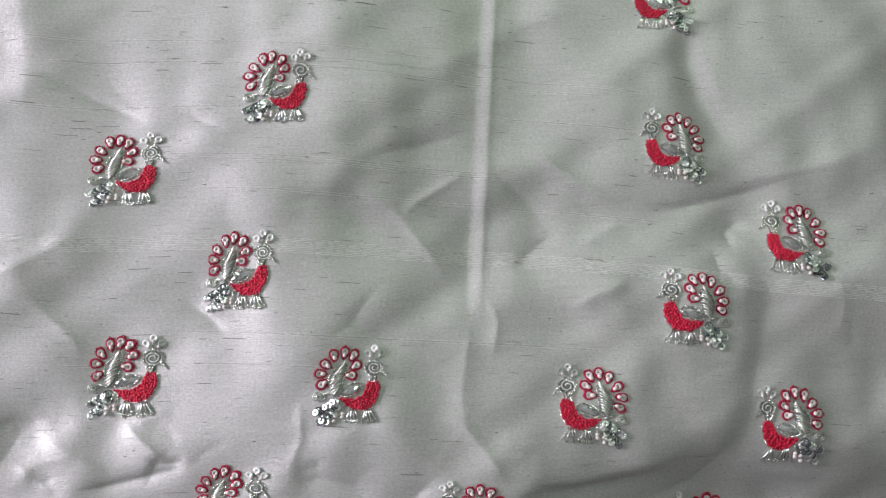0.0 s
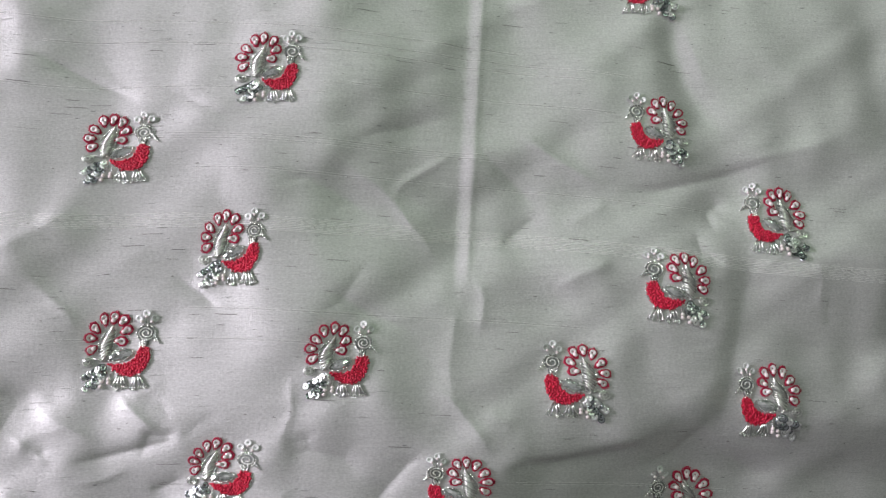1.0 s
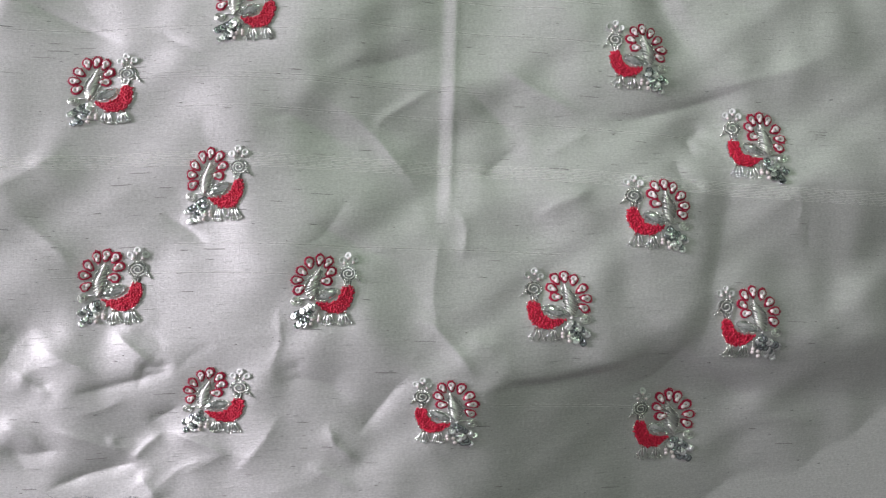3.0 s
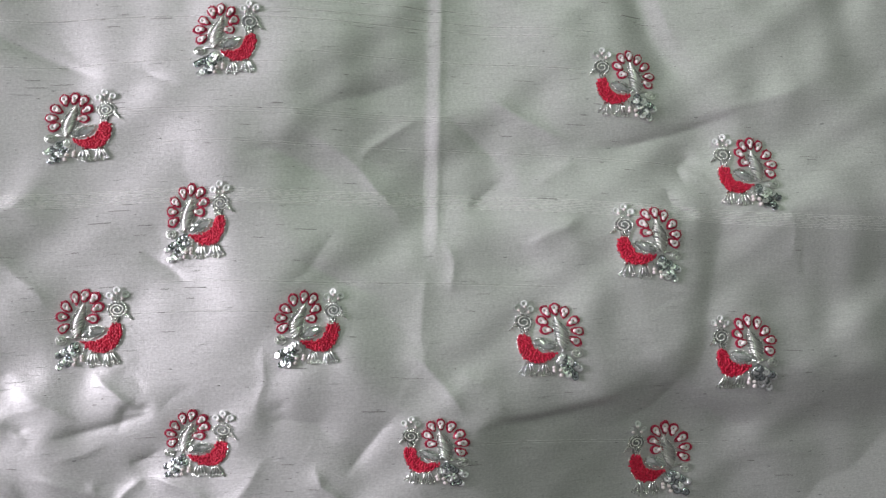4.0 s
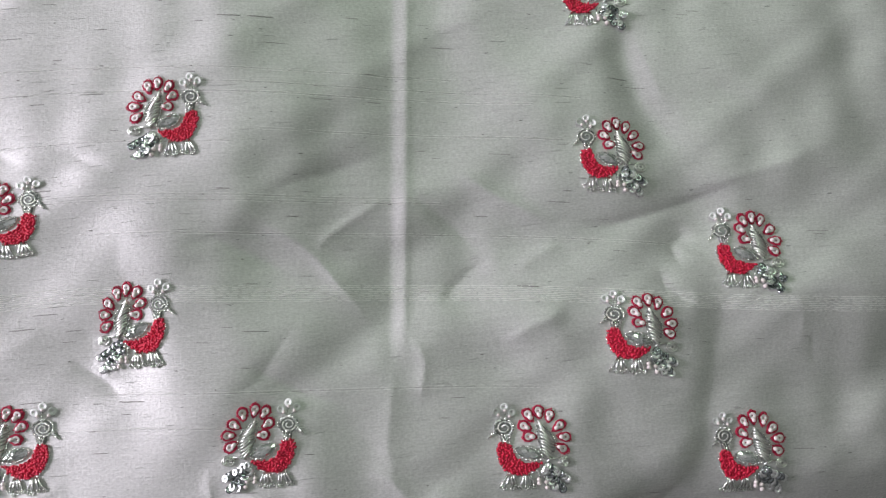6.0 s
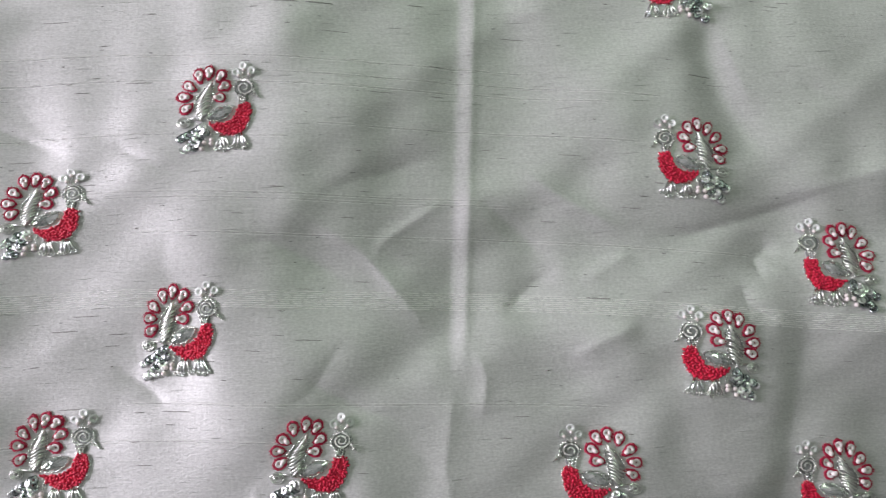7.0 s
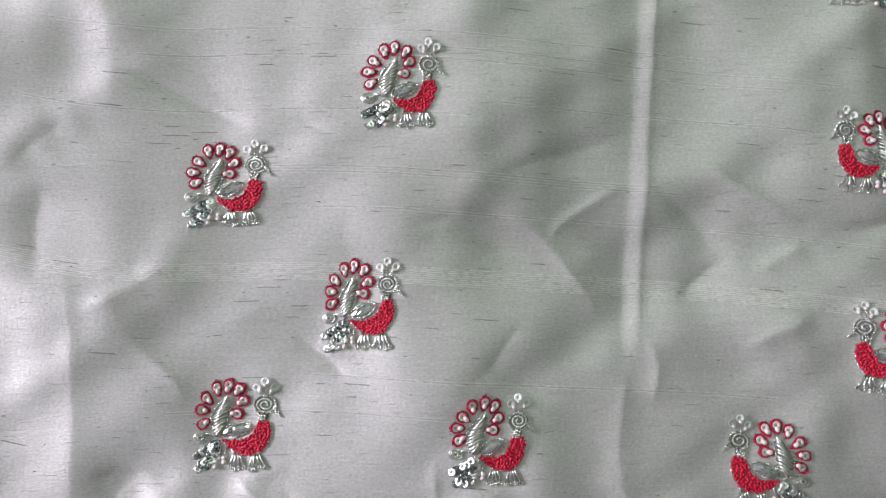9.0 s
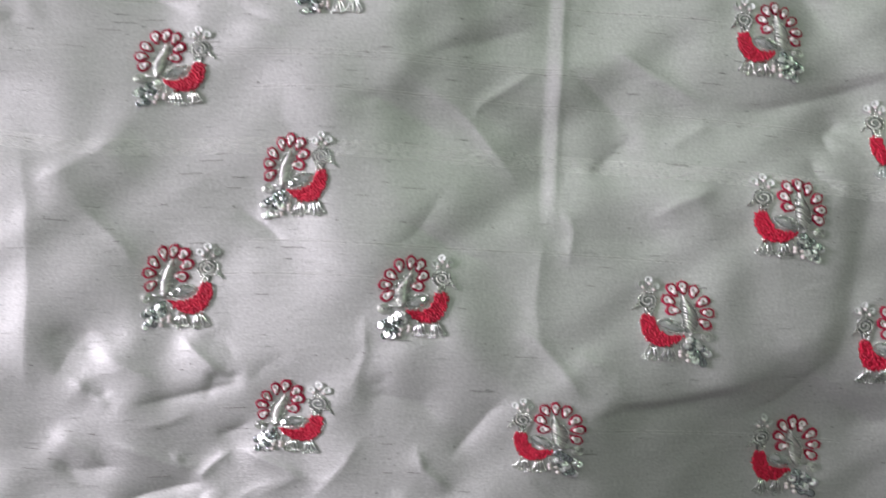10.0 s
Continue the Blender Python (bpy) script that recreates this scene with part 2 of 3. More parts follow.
def cloth_z(x, y):
    x, y = np.asarray(x, float), np.asarray(y, float)
    # where the left panel turns over into the middle one
    turn = -0.040 + 0.040 * soft_step(0.02, -0.10, y) - 0.012 * soft_step(0.04, 0.01, y)
    crease = 0.0225 + 0.086 * (y - 0.02)
    z = -0.0042 + 0.10 * kink(x + 0.128, 0.010) + 0.06 * kink(-x - 0.128, 0.010) - 0.05 * kink(-x - 0.180, 0.012)
    deep = 0.70 + 0.30 * soft_step(-0.07, 0.03, y)
    z = z - 0.10 * kink(x - turn, 0.003) - deep * 0.192 * kink(x - turn, 0.003) + deep * (0.217 - 0.13 * soft_step(-0.01, -0.06, y)) * kink(x - crease + 0.004, 0.005) - 0.02 * deep * kink(x - 0.09, 0.02)
    z = z + 0.004 * soft_step(0.02, -0.05, y) * np.exp(-((x + 0.08) / 0.08) ** 2) - 0.007 * soft_step(-0.07, -0.13, y) * soft_step(0.07, -0.01, x) + 0.007 * soft_step(0.0, 0.10, x) * soft_step(0.30, 0.20, x) * np.exp(-((y + 0.06) / 0.05) ** 2)
    z = z - 0.03 * kink(x - 0.21, 0.02)
    z = z - 0.14 * kink(-(y + 0.088) - 0.10 * (x - 0.06), 0.006) * soft_step(-0.01, 0.05, x)
    z = z + (0.009 - 0.24 * (kink(x - 0.010, 0.005) - kink(x - 0.105, 0.02))) * soft_step(-0.070, -0.104, y + 0.10 * np.maximum(x - 0.06, 0)) * soft_step(-0.02, 0.03, x)
    z = z - soft_step(-0.035, -0.085, y) * (0.040 * (kink(x - 0.030, 0.010) - kink(x - 0.118, 0.012)) - 0.06 * (kink(x - 0.130, 0.010) - kink(x - 0.175, 0.012)))
    z = z - 0.0024 * soft_step(-0.03, 0.06, x) * soft_step(0.02, -0.03, y) - 0.0020 * soft_step(-0.02, 0.06, x) * soft_step(-0.02, 0.03, y)
    # pressed crease down the middle
    z = z + 0.0015 * soft_step(-0.0070, 0.0002, x - 0.0210 - 0.0910 * y) * soft_step(-0.035, -0.015, y) * soft_step(0.20, 0.03, x)
    z = z + fold(x, y, 0.00035, 0.0035, 0.0016, (0.0192, -0.020), (0.0313, 0.1125), (0.0410, 0.22), taper=0.05)
    z = z + fold(x, y, 0.00070, 0.0040, 0.0050, (0.0114, -0.0753), (0.0085, -0.0593), (0.0145, -0.0271))
    # mirrored creases of the folded sheet
    z = z + fold(x, y, 0.00130, 0.0070, 0.0035, (-0.0452, 0.0359), (-0.0302, 0.0277), (-0.0185, 0.0196), (-0.0126, 0.0136), (-0.0045, 0.0024), (0.0014, -0.0049), (0.0070, -0.0171), sharp=1.0)
    z = z + fold(x, y, 0.00116, 0.0028, 0.0065, (-0.0133, 0.0123), (-0.0092, 0.0210), (0.0038, 0.0293), (0.0186, 0.0374), sharp=1.0)
    z = z + fold(x, y, -0.00102, 0.0060, 0.0070, (-0.0371, 0.0360), (-0.0179, 0.0441), (-0.0005, 0.0485), (0.0187, 0.0544), sharp=1.0)
    z = z + fold(x, y, -0.00116, 0.0040, 0.0055, (0.0240, 0.0383), (0.0374, 0.0270), (0.0486, 0.0159), (0.0558, 0.0089), sharp=1.0)
    z = z + fold(x, y, -0.00145, 0.0045, 0.0080, (0.0330, -0.0103), (0.0398, -0.0017), (0.0478, 0.0044), (0.0584, 0.0099), sharp=1.0)
    z = z + fold(x, y, 0.00102, 0.0028, 0.0060, (0.0614, 0.0016), (0.0734, 0.0078), (0.0865, 0.0138), sharp=1.0)
    z = z + fold(x, y, 0.00130, 0.0030, 0.0080, (0.0553, -0.0261), (0.0688, -0.0193), (0.0856, -0.0138), sharp=1.0)
    z = z + fold(x, y, 0.00174, 0.0040, 0.0060, (0.0423, 0.0470), (0.0593, 0.0344), (0.0741, 0.0253), (0.0867, 0.0193), sharp=1.0)
    z = z + fold(x, y, -0.00090, 0.0045, 0.0070, (-0.0491, -0.0370), (-0.0357, -0.0294), (-0.0287, -0.0191), (-0.0204, -0.0096), sharp=1.0)
    z = z + fold(x, y, -0.00110, 0.0045, 0.0060, (-0.0491, -0.0223), (-0.0357, -0.0271), (-0.0199, -0.0366), (-0.0014, -0.0441), sharp=1.0)
    z = z + fold(x, y, -0.00116, 0.0060, 0.0040, (-0.0673, 0.0214), (-0.0489, 0.0237), (-0.0305, 0.0135), (-0.0188, 0.0049), sharp=1.0)
    z = z + fold(x, y, 0.00116, 0.0050, 0.0050, (0.0215, -0.0175), (0.0256, -0.0296), (0.0222, -0.0460), sharp=1.0)
    # folds of the far panel
    z = z + fold(x, y, -0.00210, 0.0085, 0.0080, (0.1211, 0.1124), (0.1212, 0.0879), (0.1257, 0.0690), (0.1331, 0.0545), (0.1476, 0.0439), sharp=1.7)
    z = z + fold(x, y, 0.00045, 0.0030, 0.0040, (0.1238, 0.1039), (0.1292, 0.0874), (0.1378, 0.0630), sharp=1.0)
    z = z + fold(x, y, -0.00188, 0.0030, 0.0055, (0.0867, 0.0183), (0.1100, 0.0189), (0.1339, 0.0239), (0.1475, 0.0274), (0.1717, 0.0334), sharp=1.0)
    z = z + fold(x, y, 0.00145, 0.0055, 0.0090, (0.1342, 0.0263), (0.1635, 0.0342), (0.1858, 0.0393), (0.2114, 0.0473), sharp=1.0)
    z = z + fold(x, y, -0.00145, 0.0045, 0.0055, (0.1423, 0.0145), (0.1316, 0.0074), (0.1337, -0.0026), sharp=1.0)
    z = z + fold(x, y, -0.00130, 0.0030, 0.0060, (0.1229, 0.0003), (0.1260, -0.0102), (0.1372, -0.0183), sharp=1.0)
    z = z + fold(x, y, -0.00210, 0.0140, 0.0075, (0.1516, -0.0017), (0.1472, -0.0256), (0.1408, -0.0464), (0.1346, -0.0719), (0.1293, -0.0891), (0.1166, -0.1013), (0.1014, -0.1066), sharp=1.7)
    z = z + fold(x, y, 0.00260, 0.0120, 0.0030, (0.0249, -0.1003), (0.0417, -0.0958), (0.0570, -0.0954), (0.0700, -0.0941), (0.0911, -0.0911), (0.1138, -0.0836), sharp=1.7)
    z = z + fold(x, y, -0.00174, 0.0030, 0.0060, (0.0903, -0.1053), (0.1095, -0.0992), (0.1227, -0.0875), (0.1282, -0.0794), sharp=1.0)
    z = z + fold(x, y, -0.00116, 0.0025, 0.0040, (0.1299, -0.0989), (0.1438, -0.1061), (0.1543, -0.1111), (0.1654, -0.1090), sharp=1.0)
    z = z + fold(x, y, 0.00130, 0.0050, 0.0040, (0.1039, -0.0851), (0.1201, -0.0869), (0.1423, -0.0980), (0.1690, -0.1042), sharp=1.0)
    z = z + fold(x, y, 0.00102, 0.0040, 0.0040, (0.1504, -0.1250), (0.1709, -0.1245), (0.2017, -0.1288), sharp=1.0)
    z = z + fold(x, y, -0.00170, 0.0015, 0.0045, (0.0249, -0.1029), (0.0422, -0.0987), (0.0580, -0.0983), (0.0714, -0.0969), (0.0846, -0.0953), (0.0982, -0.0927), sharp=1.0)
    # folds of the near panel
    z = z + fold(x, y, 0.00140, 0.0160, 0.0240, (-0.1688, 0.0514), (-0.1679, 0.0837), (-0.1709, 0.1206), taper=0.2)
    z = z + fold(x, y, -0.00220, 0.0110, 0.0120, (-0.1940, 0.0002), (-0.1951, 0.0239), (-0.1913, 0.0437))
    z = z + fold(x, y, 0.00240, 0.0130, 0.0150, (-0.1823, -0.0930), (-0.1802, -0.0470), (-0.1803, -0.0119), (-0.1853, 0.0138), taper=0.2)
    z = z + fold(x, y, -0.00160, 0.0070, 0.0080, (-0.2040, 0.0439), (-0.1943, 0.0548), (-0.1806, 0.0626))
    z = z + fold(x, y, -0.00070, 0.0080, 0.0090, (-0.0992, -0.0005), (-0.0958, -0.0152), (-0.0972, -0.0297))
    z = z + fold(x, y, -0.00050, 0.0070, 0.0080, (-0.0832, 0.0338), (-0.0859, 0.0165), (-0.0778, 0.0015))
    z = z + fold(x, y, -0.00116, 0.0012, 0.0022, (-0.1699, 0.0837), (-0.1544, 0.0754), (-0.1424, 0.0692), (-0.1283, 0.0627), (-0.1159, 0.0568), sharp=1.0)
    z = z + fold(x, y, -0.00072, 0.0020, 0.0040, (-0.1125, 0.0646), (-0.1004, 0.0603), (-0.0860, 0.0521), (-0.0697, 0.0481), sharp=1.0)
    z = z + fold(x, y, 0.00260, 0.0200, 0.0330, (-0.1591, 0.1271), (-0.1610, 0.1120), (-0.1655, 0.0966), (-0.1700, 0.0842), sharp=1.7)
    z = z + fold(x, y, 0.00230, 0.0045, 0.0150, (-0.1814, -0.0094), (-0.1666, -0.0020), (-0.1566, 0.0034), (-0.1406, 0.0143), sharp=1.7)
    z = z + fold(x, y, -0.00116, 0.0030, 0.0050, (-0.1064, -0.0156), (-0.0949, -0.0228), (-0.0830, -0.0335), sharp=1.0)
    z = z + fold(x, y, 0.00102, 0.0040, 0.0050, (-0.1684, -0.0131), (-0.1584, -0.0188), (-0.1451, -0.0315), (-0.1406, -0.0428), sharp=1.0)
    # crumpled corner
    z = z + fold(x, y, -0.00080, 0.0110, 0.0110, (-0.1546, -0.0619), (-0.1656, -0.0704), (-0.1742, -0.0768), sharp=1.7)
    z = z + fold(x, y, -0.00174, 0.0022, 0.0040, (-0.1467, -0.0920), (-0.1356, -0.0898), (-0.1218, -0.0872), (-0.1100, -0.0845), (-0.0970, -0.0826), sharp=1.0)
    z = z + fold(x, y, 0.00160, 0.0030, 0.0055, (-0.1274, -0.0630), (-0.1188, -0.0710), (-0.1098, -0.0796), (-0.1040, -0.0824), sharp=1.0)
    z = z + fold(x, y, 0.00120, 0.0040, 0.0050, (-0.1601, -0.0677), (-0.1489, -0.0738), (-0.1397, -0.0791), (-0.1297, -0.0849), sharp=1.0)
    z = z + fold(x, y, 0.00116, 0.0025, 0.0045, (-0.1664, -0.0788), (-0.1587, -0.0852), (-0.1503, -0.0923), sharp=1.0)
    z = z + fold(x, y, -0.00116, 0.0020, 0.0030, (-0.1164, -0.0787), (-0.1098, -0.0812), (-0.0993, -0.0802), sharp=1.0)
    z = z + fold(x, y, -0.00217, 0.0045, 0.0025, (-0.1581, -0.1317), (-0.1504, -0.1280), (-0.1395, -0.1247), (-0.1279, -0.1224), (-0.1145, -0.1200), sharp=1.0)
    z = z + fold(x, y, 0.00160, 0.0028, 0.0045, (-0.1220, -0.1217), (-0.1144, -0.1137), (-0.1048, -0.1075), sharp=1.0)
    z = z + fold(x, y, 0.00160, 0.0030, 0.0045, (-0.1080, -0.1063), (-0.0973, -0.1112), (-0.0866, -0.1160), (-0.0762, -0.1239), sharp=1.0)
    z = z + fold(x, y, -0.00102, 0.0020, 0.0030, (-0.1143, -0.1038), (-0.1059, -0.1010), (-0.0975, -0.0973), sharp=1.0)
    z = z + fold(x, y, 0.00160, 0.0060, 0.0040, (-0.1186, -0.1240), (-0.1143, -0.1302), (-0.1092, -0.1389), sharp=1.0)
    z = z + fold(x, y, 0.00145, 0.0035, 0.0045, (-0.1562, -0.1027), (-0.1405, -0.1089), (-0.1251, -0.1155), (-0.1158, -0.1186), sharp=1.0)
    z = z + fold(x, y, -0.00116, 0.0030, 0.0040, (-0.1774, -0.1095), (-0.1640, -0.1145), (-0.1451, -0.1135), sharp=1.0)
    z = z + fold(x, y, 0.00116, 0.0035, 0.0050, (-0.1752, -0.0990), (-0.1611, -0.1074), (-0.1545, -0.1146), sharp=1.0)
    z = z + fold(x, y, 0.00160, 0.0030, 0.0050, (-0.0385, -0.1069), (-0.0355, -0.1176), (-0.0238, -0.1273), sharp=1.0)
    z = z + fold(x, y, 0.00130, 0.0040, 0.0030, (-0.0491, -0.1249), (-0.0398, -0.1299), (-0.0257, -0.1387), sharp=1.0)
    z = z + fold(x, y, 0.00190, 0.0060, 0.0075, (-0.0025, -0.0650), (0.0084, -0.0705), (0.0167, -0.0810), (0.0235, -0.0912), (0.0281, -0.0975), sharp=1.0)
    z = z + fold(x, y, -0.00203, 0.0055, 0.0075, (0.0007, -0.0888), (-0.0101, -0.0969), (-0.0185, -0.1062), (-0.0280, -0.1166), sharp=1.0)
    z = z + fold(x, y, -0.00188, 0.0070, 0.0080, (-0.0629, -0.0923), (-0.0489, -0.0890), (-0.0350, -0.0929), (-0.0256, -0.1025), sharp=1.0)
    z = z + fold(x, y, 0.00145, 0.0050, 0.0070, (-0.0798, -0.1299), (-0.0654, -0.1157), (-0.0561, -0.1019), sharp=1.0)
    return z + crinkles(x, y) + waves(x, y)


CX0, CX1, CY1 = -0.42, 0.42, 0.36


def cloth_end(x):
    """The cut edge of the sheet, along its near side."""
    return -0.1345 - 0.35 * kink(x + 0.112, 0.012) - 0.6 * kink(-x - 0.166, 0.002) + 0.0007 * np.sin(x * 300)


def drape(x, y):
    """The sheet's height, settling on to the table outside the crumpled part."""
    z = cloth_z(x, y)
    far = np.maximum(soft_step(0.25, 0.36, np.abs(x)), soft_step(0.20, 0.31, y))
    return np.maximum(z * (1 - far) + (TABLE_Z + 0.003) * far, TABLE_Z + 0.0008)


def build_cloth():
    xs = np.concatenate([np.arange(CX0, -0.22, 0.004), np.arange(-0.22, 0.24, 0.0009), np.arange(0.24, CX1, 0.004)])
    vs = np.linspace(0, 1, 440)
    gx = np.repeat(xs[None, :], len(vs), 0)
    lo = cloth_end(xs)[None, :]
    gy = lo + (CY1 - lo) * (vs[:, None] ** 1.25)
    gz = drape(gx, gy)
    n, w = gx.size, len(xs)
    co = np.stack([gx, gy, gz], -1).reshape(-1, 3)
    i = (np.arange(len(vs) - 1)[:, None] * w + np.arange(w - 1)[None, :]).ravel()
    quads = np.stack([i, i + 1, i + 1 + w, i + w], -1)
    me = bpy.data.meshes.new("silk_cloth")
    me.vertices.add(n)
    me.vertices.foreach_set("co", co.ravel())
    me.loops.add(quads.size)
    me.loops.foreach_set("vertex_index", quads.ravel())
    me.polygons.add(len(quads))
    me.polygons.foreach_set("loop_start", np.arange(0, quads.size, 4))
    me.polygons.foreach_set("use_smooth", np.ones(len(quads), bool))
    me.update(calc_edges=True)
    me.validate()
    me.materials.append(SILK)
    ob = new("silk_cloth", me)
    thick = ob.modifiers.new("thickness", "SOLIDIFY")
    thick.thickness, thick.offset = 0.0005, -1
    return tagged(ob, "pale silver-grey raw silk cloth, creased, with dark slubs and embroidered motifs", "cloth")


cloth = build_cloth()


# ---- pieces laid on the cloth: built flat, then bent over it ----
class Piece:
    """Vertices as (u, v, h): along the motif, across it, above the cloth."""

    def __init__(self):
        self.verts, self.faces = [], []

    def add(self, verts, faces):
        n = len(self.verts)
        self.verts += [tuple(v) for v in verts]
        self.faces += [tuple(i + n for i in f) for f in faces]

    def tube(self, pts, r, sides=6, ends=0.5, coil=0.0):
        pts = [Vector(p) for p in pts]
        rings = []
        for k, p in enumerate(pts):
            d = (pts[min(k + 1, len(pts) - 1)] - pts[max(k - 1, 0)]).normalized()
            a = d.cross(Vector((0, 0, 1)))
            a = a.normalized() if a.length > 1e-6 else Vector((1, 0, 0))
            b = a.cross(d)
            q = r * (ends if k in (0, len(pts) - 1) else 1.0) * (1 + coil * (k % 2))
            rings.append([p + (a * math.cos(s) + b * math.sin(s)) * q for s in (2 * math.pi * j / sides for j in range(sides))])
        faces = [(i * sides + j, i * sides + (j + 1) % sides, (i + 1) * sides + (j + 1) % sides, (i + 1) * sides + j)
                 for i in range(len(pts) - 1) for j in range(sides)]
        faces += [tuple(range(sides))[::-1], tuple((len(pts) - 1) * sides + j for j in range(sides))]
        self.add([v for ring in rings for v in ring], faces)

    def ball(self, c, rx, ry, rz, turn=0.0, seg=8, rows=5):
        verts = [(0, 0, -1)]
        for i in range(1, rows):
            a = math.pi * i / rows
            verts += [(math.sin(a) * math.cos(2 * math.pi * j / seg), math.sin(a) * math.sin(2 * math.pi * j / seg), -math.cos(a)) for j in range(seg)]
        verts.append((0, 0, 1))
        top = len(verts) - 1
        faces = [(0, 1 + (j + 1) % seg, 1 + j) for j in range(seg)]
        for i in range(rows - 2):
            faces += [(1 + i * seg + j, 1 + i * seg + (j + 1) % seg, 1 + (i + 1) * seg + (j + 1) % seg, 1 + (i + 1) * seg + j) for j in range(seg)]
        faces += [(1 + (rows - 2) * seg + j, 1 + (rows - 2) * seg + (j + 1) % seg, top) for j in range(seg)]
        ct, st = math.cos(turn), math.sin(turn)
        self.add([(c[0] + x * rx * ct - y * ry * st, c[1] + x * rx * st + y * ry * ct, c[2] + z * rz) for x, y, z in verts], faces)

    def chain(self, pts, r, gap, rnd):
        """Seed beads threaded along a line of points."""
        pts, left = [Vector(p) for p in pts], 0.0
        for a, b in zip(pts, pts[1:]):
            size = (b - a).length
            while left < size:
                q = a + (b - a) * (left / size)
                k = r * rnd.uniform(0.8, 1.15)
                self.ball((q.x + rnd.uniform(-0.3, 0.3), q.y + rnd.uniform(-0.3, 0.3), q.z), k, k, k * 0.9, rnd.uniform(0, 3), 6, 4)
                left += gap
            left -= size

    def disc(self, c, r, hole, tilt, turn, cup=0.18, seg=14):
        """A cupped sequin with a hole, tilted by tilt towards the direction turn."""
        m = Matrix.Rotation(turn, 3, "Z") @ Matrix.Rotation(tilt, 3, "Y")
        th = r * 0.035
        verts = []
        for rad, z in ((hole, 0), (r * 0.6, r * cup * 0.2), (r, r * cup), (r, r * cup - th), (r * 0.6, r * cup * 0.2 - th), (hole, -th)):
            verts += [m @ Vector((rad * math.cos(2 * math.pi * j / seg), rad * math.sin(2 * math.pi * j / seg), z)) + Vector(c) for j in range(seg)]
        faces = [(i * seg + j, i * seg + (j + 1) % seg, ((i + 1) % 6) * seg + (j + 1) % seg, ((i + 1) % 6) * seg + j) for i in range(6) for j in range(seg)]
        self.add(verts, faces)


GRID = 0.001
GX, GY = np.arange(-0.46, 0.46, GRID), np.arange(-0.22, 0.26, GRID)
HEIGHT = drape(GX[None, :], GY[:, None])
SLOPE_Y, SLOPE_X = np.gradient(HEIGHT, GRID)


def sample(table, x, y):
    """A value of the sheet between the points of its grid."""
    fx, fy = np.clip((x - GX[0]) / GRID, 0, len(GX) - 2.001), np.clip((y - GY[0]) / GRID, 0, len(GY) - 2.001)
    i, k = fx.astype(int), fy.astype(int)
    fx, fy = fx - i, fy - k
    return (table[k, i] * (1 - fx) + table[k, i + 1] * fx) * (1 - fy) + (table[k + 1, i] * (1 - fx) + table[k + 1, i + 1] * fx) * fy


def level(x, y):
    return float(sample(HEIGHT, np.array([x]), np.array([y]))[0])


def on_cloth(piece, ox, oy, turn, sx, sy, front=1.0):
    """The piece's vertices bent over the cloth, relative to the cloth at (ox, oy)."""
    v = np.array(piece.verts)
    c, s = math.cos(turn), math.sin(turn)
    u, w = np.where(v[:, 0] > 0, v[:, 0] * front, v[:, 0]) * sx, v[:, 1] * sy
    x, y, h = ox + c * u - s * w, oy + s * u + c * w, v[:, 2] * abs(sy)
    gx, gy = sample(SLOPE_X, x, y), sample(SLOPE_Y, x, y)
    k = 1 / np.sqrt(1 + gx * gx + gy * gy)
    return np.stack([x - gx * k * h - ox, y - gy * k * h - oy, sample(HEIGHT, x, y) + k * h - level(ox, oy)], -1)


def part(name, piece, mat, parent, place, label="", smooth=True):
    verts = on_cloth(piece, *place)
    faces = piece.faces if place[3] * place[4] > 0 else [f[::-1] for f in piece.faces]
    ob = new(name, mesh_of(name, verts, faces, mat, smooth))
    ob.parent = parent
    return tagged(ob, label)


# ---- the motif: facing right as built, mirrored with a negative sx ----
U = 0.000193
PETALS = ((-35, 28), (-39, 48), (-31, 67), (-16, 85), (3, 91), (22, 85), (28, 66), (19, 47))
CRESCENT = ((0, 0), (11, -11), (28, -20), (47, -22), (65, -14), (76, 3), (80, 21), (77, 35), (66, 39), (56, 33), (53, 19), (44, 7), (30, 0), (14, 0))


def inside(p, poly):
    odd = False
    for (x0, y0), (x1, y1) in zip(poly, poly[1:] + poly[:1]):
        if (y0 > p[1]) != (y1 > p[1]) and p[0] < x0 + (p[1] - y0) / (y1 - y0) * (x1 - x0):
            odd = not odd
    return odd


def loop_points(cx, cy, way, length, width, h, n=18, point=0.55):
    """A teardrop loop round (cx, cy), its point turned away from way."""
    out = []
    for k in range(n + 1):
        a = 2 * math.pi * k / n
        along, across = math.cos(a) * length / 2, math.sin(a) * width / 2
        across *= 1 - point * (0.5 - 0.5 * math.cos(a)) ** 1.5
        out.append((cx + math.cos(way) * along - math.sin(way) * across, cy + math.sin(way) * along + math.cos(way) * across, h))
    return out


